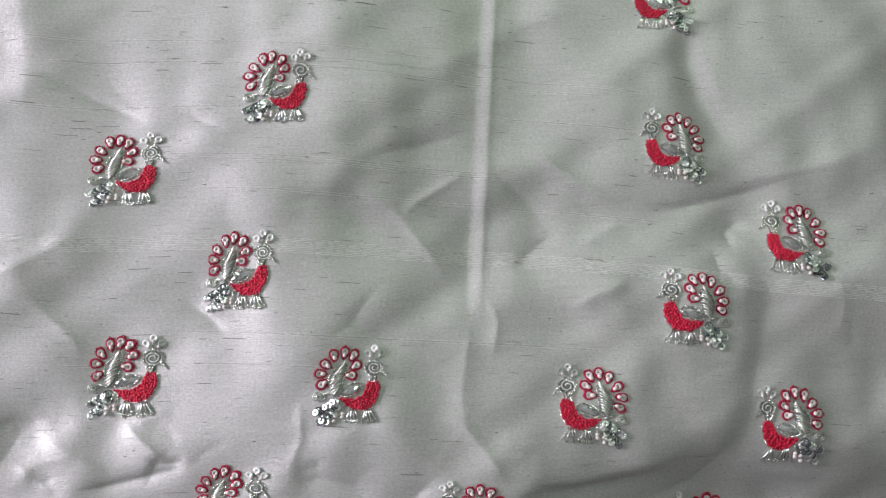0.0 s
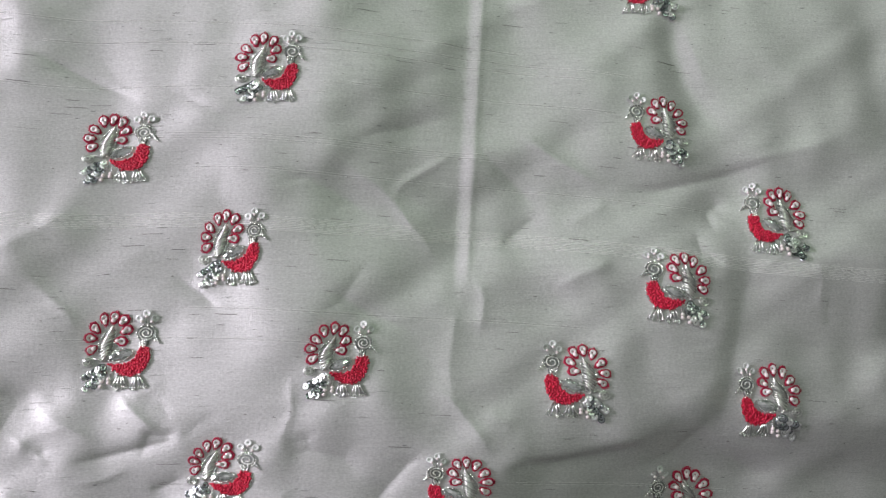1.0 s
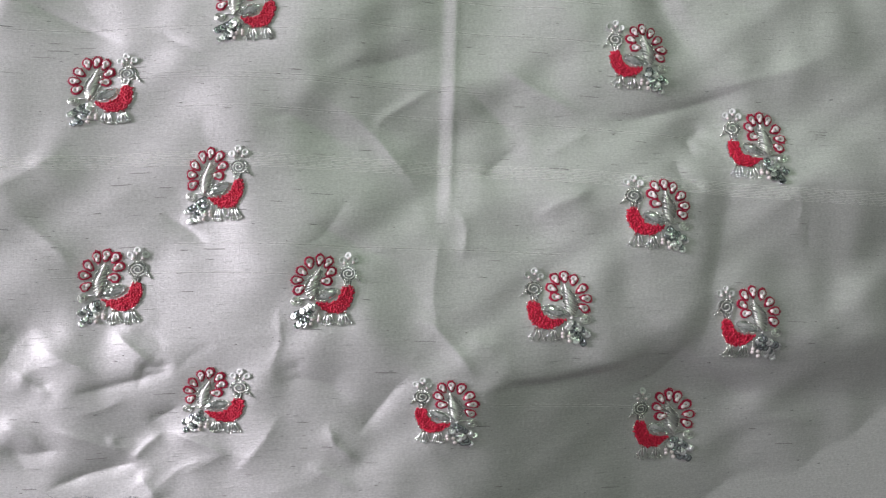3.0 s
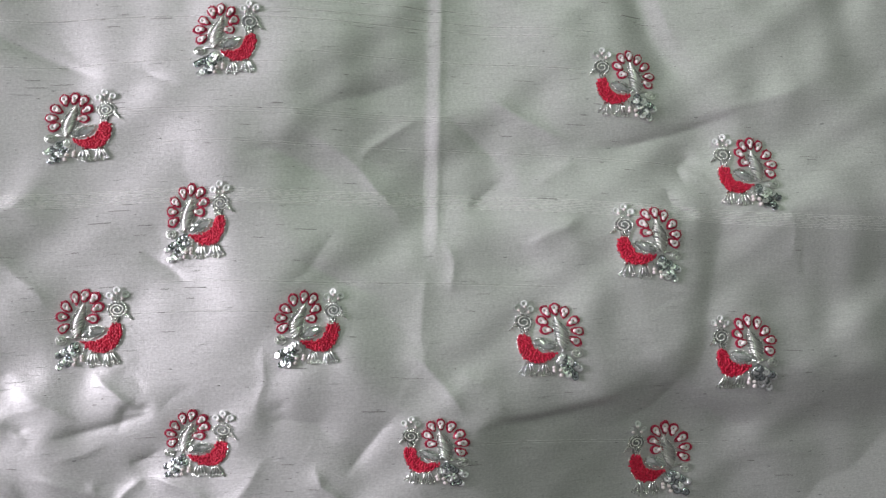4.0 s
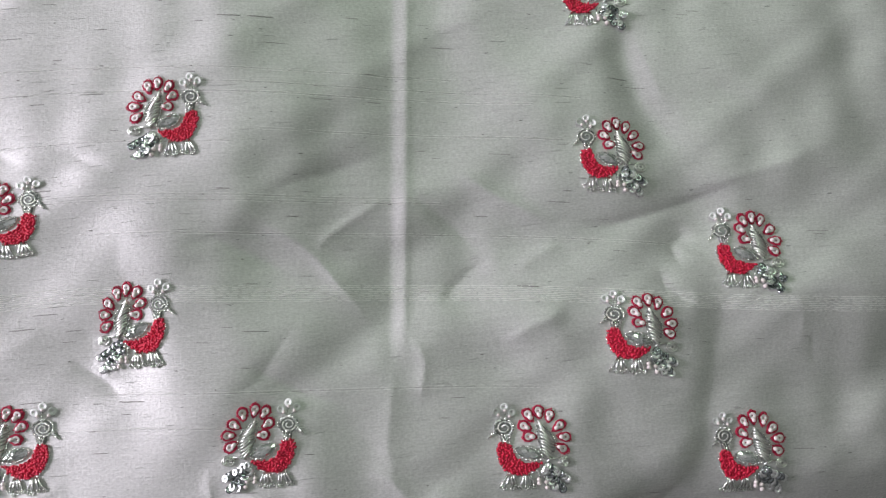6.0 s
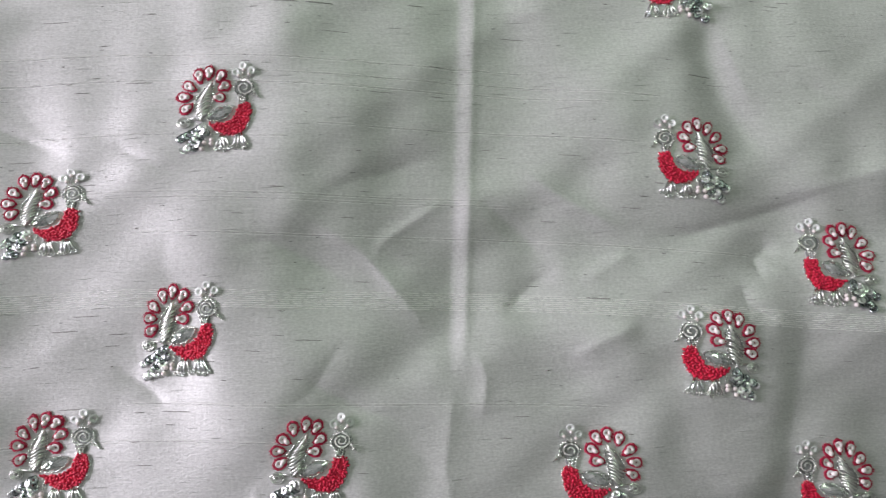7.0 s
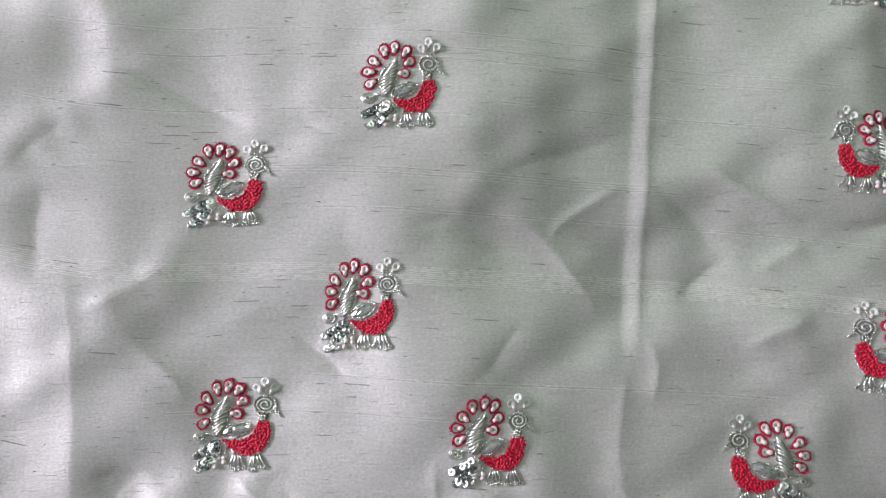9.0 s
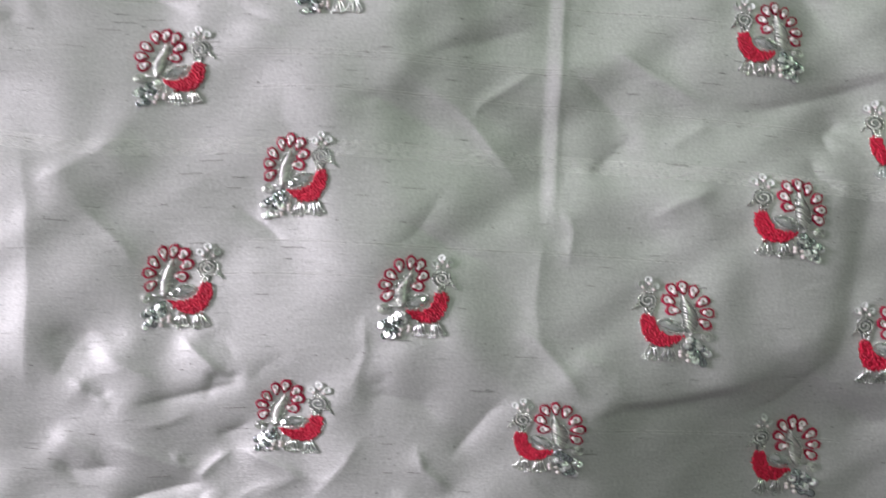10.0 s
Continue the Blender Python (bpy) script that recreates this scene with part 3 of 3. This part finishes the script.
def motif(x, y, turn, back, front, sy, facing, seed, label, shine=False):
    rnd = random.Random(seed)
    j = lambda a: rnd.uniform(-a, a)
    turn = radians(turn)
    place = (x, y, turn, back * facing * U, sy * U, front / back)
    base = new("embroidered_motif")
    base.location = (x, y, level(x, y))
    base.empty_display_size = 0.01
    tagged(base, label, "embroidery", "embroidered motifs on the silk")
    # fan of looped petals, each with a sequin and a pearl
    for px, py in PETALS:
        px, py = px + j(1.2), py + j(1.2)
        way = math.atan2(py - 47, px + 3) + j(0.1)
        p = Piece()
        mid = (px + math.cos(way) * 1.5, py + math.sin(way) * 1.5)
        long, wide = 26 + j(2.0), 21.5 + j(2.0)
        for size, h in ((1.04, 1.2), (0.95, 2.2), (0.85, 1.6)):
            pts = loop_points(*mid, way, long * size, wide * size, h, 16)
            p.tube([(a + j(1.1), b + j(1.1), c + j(0.7)) for a, b, c in pts], 0.95 + j(0.2), 5, 1.0)
        for k in range(30):
            a, b, _ = rnd.choice(loop_points(*mid, way, long + 1, wide + 1, 2, 16))
            s = rnd.uniform(0, 6.3)
            p.tube([(a, b, 1.5), (a + math.cos(s) * 2.2, b + math.sin(s) * 2.2, 3.2 + j(0.4)), (a + math.cos(s) * 2.6, b + math.sin(s) * 2.6, 1.2)], 0.6, 4)
        rim = [(a, b, 0.9) for a, b, _ in loop_points(px + math.cos(way) * 1.5, py + math.sin(way) * 1.5, way, 25, 20, 1, 16)[:-1]]
        p.add([(px, py, 1.5)] + rim, [(0, k + 1, (k + 1) % 16 + 1) for k in range(16)])
        petal = part("petal", p, CRIMSON, base, place, "crimson thread loop")
        p = Piece()
        p.disc((px + math.cos(way) * 4.2, py + math.sin(way) * 4.2, 2.9), 7.0, 1.3, j(0.3), rnd.uniform(0, 6.3))
        part("sequin", p, CLEARSEQ, petal, place, "clear pearly sequin")
        p = Piece()
        p.ball((px - math.cos(way) * 3.5, py - math.sin(way) * 3.5, 4.2), 5.2 + j(0.4), 4.3 + j(0.4), 3.8, way + j(0.4), 10, 7)
        part("pearl", p, PEARL, petal, place, "white pearl bead")
    # leaf of silver coil in the middle of the fan
    p = Piece()
    tip, foot, bend = (5 + j(3), 71), (-8, 8), -5 + j(3)
    for k in range(11):
        f = (k + 0.5) / 11
        cx, cy = foot[0] + (tip[0] - foot[0]) * f + bend * math.sin(math.pi * f), foot[1] + (tip[1] - foot[1]) * f
        w = 14.0 * math.sin(math.pi * min(1, f * 0.86 + 0.12)) ** 0.8
        lean = 9 + j(1.5)
        p.tube([(cx - w, cy - lean * 0.6, 2), (cx - w * 0.3, cy - 1, 5.5), (cx + w * 0.4, cy + lean * 0.7, 5.5), (cx + w, cy + lean * 1.1, 2)], 2.15 + j(0.25), 6, 0.6)
    leaf = part("leaf", p, SILVER, base, place, "coiled silver wire leaf")
    p = Piece()
    for side in (-1, 1):
        p.chain([(foot[0] + (tip[0] - foot[0]) * f + bend * math.sin(math.pi * f) + side * (15.5 * math.sin(math.pi * min(1, f * 0.9 + 0.06)) ** 0.8), foot[1] + (tip[1] - foot[1]) * f, 2.2)
                 for f in (i / 24 for i in range(25))], 2.1, 3.7, rnd)
    part("leaf_border", p, SEED, leaf, place, "silver seed bead border")
    # faceted stone in a coil border
    p = Piece()
    sc, ss, lean = (23 + j(1.5), 18 + j(1)), (23, 10.5), radians(20) + j(0.08)
    n = 16

    def eye(a, k, h):
        u, v = math.cos(a) * ss[0] * k, math.sin(a) * ss[1] * k * (0.55 + 0.45 * abs(math.sin(a)))
        return (sc[0] + u * math.cos(lean) - v * math.sin(lean), sc[1] + u * math.sin(lean) + v * math.cos(lean), h)

    for k in range(n):
        a, b = 2 * math.pi * k / n, 2 * math.pi * (k + 1) / n
        m, e = (a + b) / 2, 2 * math.pi / n
        p.add([eye(a, 1, 1), eye(b, 1, 1), eye(b, 1, 3), eye(a, 1, 3)], [(0, 1, 2, 3)])
        p.add([eye(a, 1, 3), eye(b, 1, 3), eye(m, 0.66, 6.0 + j(0.5))], [(0, 1, 2)])
        p.add([eye(b, 1, 3), eye(m + e, 0.66, 6.0), eye(m, 0.66, 6.0 + j(0.5))], [(0, 1, 2)])
        p.add([eye(m, 0.66, 6.0), eye(m + e, 0.66, 6.0), eye(b, 0.25, 7.4 + j(0.8))], [(0, 1, 2)])
        p.add([eye(m + e, 0.66, 6.0), eye(b + e, 0.25, 7.4), eye(b, 0.25, 7.4 + j(0.6))], [(0, 1, 2)])
    p.add([eye(2 * math.pi * (k + 1) / n, 0.25, 7.5) for k in range(n)], [tuple(range(n))])
    stone = part("stone", p, STONE, base, place, "faceted clear foil-backed stone", False)
    p = Piece()
    p.chain([eye(2 * math.pi * k / 40, 1.12, 2.4) for k in range(41)], 2.0, 3.6, rnd)
    part("stone_border", p, SEED, stone, place, "silver seed bead border")
    # crescent of red knots
    p = Piece()
    poly = list(CRESCENT)
    knots = []
    for _ in range(1600):
        q = (rnd.uniform(-4, 80), rnd.uniform(-24, 38))
        if inside(q, poly) and all((q[0] - a) ** 2 + (q[1] - b) ** 2 > 17 for a, b in knots):
            knots.append(q)
            p.ball((q[0], q[1], 1.6 + j(0.9)), 4.5 + j(0.9), 2.5 + j(0.5), 3.0 + j(0.6), rnd.uniform(0, 3.1), 6, 4)
    mid = (40, -9)
    ring = [(a + (mid[0] - a) * 0.03, b + (mid[1] - b) * 0.03, 0.8) for a, b in poly]
    p.add([(x0, y0, 1.6) for x0, y0 in ((14, -5), (38, -8), (62, 4), (67, 28))] + ring,
          [(0, 4, 5), (0, 5, 6), (0, 6, 1), (1, 6, 7), (1, 7, 8), (1, 8, 2), (2, 8, 9), (2, 9, 10), (2, 10, 3), (3, 10, 11), (3, 11, 12), (3, 12, 13), (3, 13, 14), (3, 14, 2), (2, 14, 15), (2, 15, 1), (1, 15, 16), (1, 16, 0), (0, 16, 17), (0, 17, 4)])
    crescent = part("crescent", p, RED, base, place, "red french-knot filling")
    p = Piece()
    edge = [(2, -3), (11, -13), (28, -22), (47, -24), (66, -16), (78, 2), (82, 21), (79, 36)]
    p.chain([(a, b, 1.6) for a, b in edge], 1.6, 3.4, rnd)
    part("crescent_edge", p, SEED, crescent, place, "fine silver seed bead edge")
    # neck, head and beak of seed beads and wire
    for k in range(4):
        p = Piece()
        x0 = 57 + k * 4.6 + j(0.8)
        p.chain([(x0 + (1.5 - k) * 0.8 + math.sin(f * 7 + k) * 1.4, 36 + f * 18, 2 + 1.6 * math.sin(math.pi * f)) for f in (i / 8 for i in range(9))], 2.0, 3.4, rnd)
        tagged(part("neck_strand", p, SEED, base, place), kind="stuff")
    # low dark pad put under neck and head as the shade in their gaps
    p = Piece()
    p.ball((67, 64, 0.5), 17.5, 15.0, 1.5, 0, 16, 6)
    p.ball((66, 46, 0.4), 8.5, 11.0, 1.2, 0, 12, 6)
    part("head_gap_shade", p, GAP_SHADE, base, place, "grey pad standing in for shade between the coils")
    p = Piece()
    turns, start = 1.9 + j(0.3), rnd.uniform(0, 6.3)
    for k in range(int(turns * 24)):
        a, b = start + k * 2 * math.pi / 24, start + (k + 0.8) * 2 * math.pi / 24
        r = 3.5 + 13.5 * k / (turns * 24)
        p.tube([(67 + math.cos(a) * r + j(0.6), 64 + math.sin(a) * r * 0.86 + j(0.6), 2.8 - 0.05 * r + j(0.5)), (67 + math.cos(b) * (r + 0.6) + j(0.6), 64 + math.sin(b) * (r + 0.6) * 0.86 + j(0.6), 3.0 - 0.05 * r)], 2.0 + j(0.3), 5, 0.7)
    head = part("head", p, SILVER, base, place, "spiral of coiled silver wire")
    p = Piece()
    p.chain([(67 + math.cos(a) * 18.5, 64 + math.sin(a) * 15.8, 2.0) for a in (radians(-50 + i * 10) for i in range(29))], 2.1, 4.3, rnd)
    part("head_border", p, SEED, head, place, "silver seed bead border")
    p = Piece()
    for k in range(4):
        p.chain([(81 + k * 3.2 + j(1), 62 - k * 4.2, 2), (86 + k * 3.0, 57 - k * 3.8 + j(1), 2.6), (85 + k * 3.6, 50 - k * 1.6, 2)], 1.8, 3.3, rnd)
    tagged(part("beak", p, SEED, base, place), kind="stuff")
    for cx, cy in ((54, 90), (66, 101), (80, 92)):
        p = Piece()
        p.ball((cx + (67 - cx) * 0.25 + j(1), cy - 4 + j(1), 3.8), 3.4, 3.2, 3.2, 0, 10, 7)
        crest = part("crest_pearl", p, PEARL, base, place, "white pearl bead")
        p = Piece()
        p.disc((cx + (cx - 66) * 0.12, cy + 2.5, 2.6), 7.6, 1.5, 0.18 + j(0.3), rnd.uniform(0, 6.3), 0.26)
        part("sequin", p, CRESTSEQ, crest, place, "clear silvery sequin")
    p = Piece()
    for a, b in (((55, 84), (64, 77)), ((65, 94), (65, 76)), ((76, 86), (67, 77))):
        p.chain([(a[0], a[1], 2), ((a[0] + b[0]) / 2, (a[1] + b[1]) / 2, 2.8), (b[0], b[1], 2)], 1.4, 2.8, rnd)
    tagged(part("crest_stem", p, SEED, base, place), kind="stuff")
    # two strips of overlapping sequins behind, like feathers
    for row, (sx0, sy0, ex, ey, count) in enumerate(((-9, -6, -47, -29, 7), (-9, -14, -40, -50, 7), (-4, -18, -24, -46, 4))):
        shiny = row == 0 and shine
        for k in range(count):
            f = k / (count - 1)
            p = Piece()
            way = math.atan2(ey - sy0, ex - sx0)
            glint = rnd.random() < (0.6 if shiny else 0.06)
            lean, face = (0.58 + j(0.08), radians(157 if facing > 0 else 23) + j(0.15)) if glint else (-0.40 + j(0.3), way + j(0.5))
            p.disc((sx0 + (ex - sx0) * f + j(1.6), sy0 + (ey - sy0) * f + j(1.6), (5.2 if glint else 3.6) - 0.6 * f + j(0.5)), 7.6 + j(0.5), 1.0, lean, face, 0.03)
            part("sequin", p, SEQUIN if glint or rnd.random() < 0.4 else DARKSEQ, base, place)
    p = Piece()
    for k in range(3):
        p.tube([(-42 + math.cos(a) * (11 - 3.3 * k), 2 + math.sin(a) * (9 - 2.7 * k), 2.2 + k * 0.5) for a in (2 * math.pi * i / 18 for i in range(19))], 1.2, 5, 1.0, 0.45)
    p.tube([(-34, 9, 2), (-20, 8, 2.6), (-8, 3, 2)], 1.5, 5, 0.8, 0.4)
    part("wire_curl", p, SILVER, base, place, "coiled silver wire")
    # pearls on short strings, and the two bunches of wire tubes
    for a, b in (((0, -10), (-9, -44)), ((8, -14), (6, -36))):
        p = Piece()
        p.chain([(a[0], a[1], 2), ((a[0] + b[0]) / 2 + j(2), (a[1] + b[1]) / 2, 2.8), (b[0], b[1], 2.2)], 1.9, 3.3, rnd)
        drop = tagged(part("drop_string", p, SEED, base, place), kind="stuff")
        for f in (0.74, 1.05):
            p = Piece()
            p.ball((a[0] + (b[0] - a[0]) * f + j(1), a[1] + (b[1] - a[1]) * f, 3.8), 4.4, 4.2, 3.8, 0, 10, 7)
            part("pearl", p, PEARL, drop, place, "white pearl bead")
    for fx, fy, spread in ((27, -21, (-13, -4, 4, 13)), (56, -20, (-8, 1, 10, 19))):
        for s in spread:
            s += j(1.5)
            p = Piece()
            end = (fx + s + j(1.5), fy - 23 + j(2.5) + abs(s) * 0.25)
            p.tube([(fx + s * 0.35, fy + 1, 2), (fx + s * 0.55 + j(0.8), fy - 7, 3.2), (fx + s * 0.8 + j(0.8), fy - 15, 3.2), (end[0], end[1], 2.2)], 1.9, 7, 0.8)
            tube = part("wire_tube", p, TUBE, base, place)
            p = Piece()
            p.chain([(end[0] + math.cos(a) * 3.0, end[1] - 3.4 + math.sin(a) * 3.0, 2.0) for a in (k * 0.9 + 1.0 for k in range(8))], 1.9, 3.3, rnd)
            tagged(part("seed_bead_loop", p, SEED, tube, place), kind="stuff")
    return base


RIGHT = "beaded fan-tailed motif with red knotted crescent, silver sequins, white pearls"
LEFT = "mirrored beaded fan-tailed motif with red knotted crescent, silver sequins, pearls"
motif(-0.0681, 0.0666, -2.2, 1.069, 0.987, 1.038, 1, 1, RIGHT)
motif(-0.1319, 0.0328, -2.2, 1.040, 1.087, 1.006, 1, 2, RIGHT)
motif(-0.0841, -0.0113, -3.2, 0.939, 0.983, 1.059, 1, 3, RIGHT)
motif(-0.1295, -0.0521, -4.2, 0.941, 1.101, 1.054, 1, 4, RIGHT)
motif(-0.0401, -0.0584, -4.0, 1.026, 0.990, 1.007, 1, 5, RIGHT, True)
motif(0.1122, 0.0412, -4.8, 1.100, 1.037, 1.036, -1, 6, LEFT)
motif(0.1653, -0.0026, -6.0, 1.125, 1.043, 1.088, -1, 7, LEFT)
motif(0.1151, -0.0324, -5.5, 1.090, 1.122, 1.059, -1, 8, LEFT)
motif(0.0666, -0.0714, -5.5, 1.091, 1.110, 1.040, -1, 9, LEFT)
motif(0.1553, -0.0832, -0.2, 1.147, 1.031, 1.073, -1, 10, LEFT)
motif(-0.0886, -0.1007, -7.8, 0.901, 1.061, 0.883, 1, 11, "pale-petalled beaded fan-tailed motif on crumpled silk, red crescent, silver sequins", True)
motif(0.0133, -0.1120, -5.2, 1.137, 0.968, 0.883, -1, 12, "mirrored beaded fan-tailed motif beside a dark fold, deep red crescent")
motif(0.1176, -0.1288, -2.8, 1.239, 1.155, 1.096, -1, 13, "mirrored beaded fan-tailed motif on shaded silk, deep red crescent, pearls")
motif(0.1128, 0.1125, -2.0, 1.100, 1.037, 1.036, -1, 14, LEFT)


# ---- raised weft cords and slubs woven into the silk ----
def weft_y(x):
    """How the weft dips along the cloth."""
    return -0.103 * (x + 0.03) - 0.010 * np.exp(-((x + 0.17) / 0.06) ** 2) + 0.0012 * np.sin(x * 26)


def cord(y0, xa, xb, r, mat, name, step=0.004, wob=0.00012, rnd=random.Random(7), dotted=False):
    p = Piece()
    n = max(2, int((xb - xa) / step))
    pts = []
    for k in range(n + 1):
        x = xa + (xb - xa) * k / n
        pts.append((x, y0 + float(weft_y(x)) + rnd.uniform(-wob, wob), r * (rnd.uniform(-1.2, 0.5) if dotted else rnd.uniform(-0.1, 0.45))))
    p.tube(pts, r, 5, 0.2)
    return p


def laid(name, pieces, mat, label, kind=""):
    whole = Piece()
    for p in pieces:
        whole.add(p.verts, p.faces)
    ob = new(name, mesh_of(name, on_cloth(whole, 0, 0, 0, 1, 1) + np.array((0, 0, level(0, 0))), whole.faces, mat))
    ob.parent = cloth
    return tagged(ob, label, kind=kind)


rw = random.Random(11)
for k in range(9):
    laid("weft_cord", [cord(0.0053 - k * 0.00074, -0.30, 0.30, 0.00021, CORD, "", 0.0011, 0.00009, rw, True)], CORD, "thick raised weft thread")
for y0, xa, xb in ((0.0895, -0.19, 0.05), (0.0840, -0.06, 0.10), (0.0800, -0.16, 0.08), (0.0655, -0.03, 0.09), (0.0395, -0.14, 0.03),
                   (0.0375, -0.12, 0.04), (-0.0345, -0.10, 0.07), (-0.0470, -0.15, -0.02), (-0.1010, 0.03, 0.14), (0.0600, -0.20, -0.04), (0.0250, -0.10, 0.13)):
    for off, mat in ((0.0, CORD), (0.00045, SLUB), (0.0009, CORD)):
        laid("weft_cord", [cord(y0 + off, xa, xb, 0.00013 if mat is CORD else 0.00006, mat, "", 0.0012, 0.00009, rw, True)], mat,
             "fine raised weft thread" if mat is CORD else "dark weft thread between the raised ones")
rs = random.Random(21)
slubs = []
for k in range(460):
    x, y = rs.uniform(-0.21, 0.21), rs.uniform(-0.15, 0.15)
    if x > 0 and rs.random() < 0.6:
        continue
    size = rs.choice((0.0008, 0.0012, 0.002, 0.004, 0.006, 0.010))
    slubs.append(cord(y - float(weft_y(x)), x, x + size, rs.uniform(0.00010, 0.00020) if size > 0.003 else rs.uniform(0.00014, 0.00026), SLUB, "", 0.0012, 0.00006, rs))
laid("slub", slubs, SLUB, "scattered dark slubs in the weave", "stuff")

# frayed threads along the cut edge
frays = []
for k in range(420):
    x = rs.uniform(-0.21, 0.02)
    y = float(cloth_end(np.array(x)))
    a = rs.gauss(-1.57, 0.9)
    size = rs.uniform(0.002, 0.008)
    p = Piece()
    p.tube([(x, y + 0.001, 0.0002), (x + math.cos(a) * size * 0.5, y + math.sin(a) * size * 0.5 + rs.uniform(-0.001, 0.001), rs.uniform(0.0002, 0.0008)),
            (x + math.cos(a + 0.5) * size, y + math.sin(a) * size, 0.0002)], 0.00011, 4)
    frays.append(p)
for k in range(60):
    x = rs.uniform(-0.21, 0.0)
    y = float(cloth_end(np.array(x))) - rs.uniform(-0.001, 0.006)
    p = Piece()
    p.tube([(x + i * 0.004, y - 0.02 * i * 0.05 + rs.uniform(-0.0008, 0.0008), rs.uniform(0.0001, 0.0007)) for i in range(9)], 0.00013, 4)
    frays.append(p)
laid("fringe", frays, FRAY, "dark frayed threads of the cut edge", "stuff")
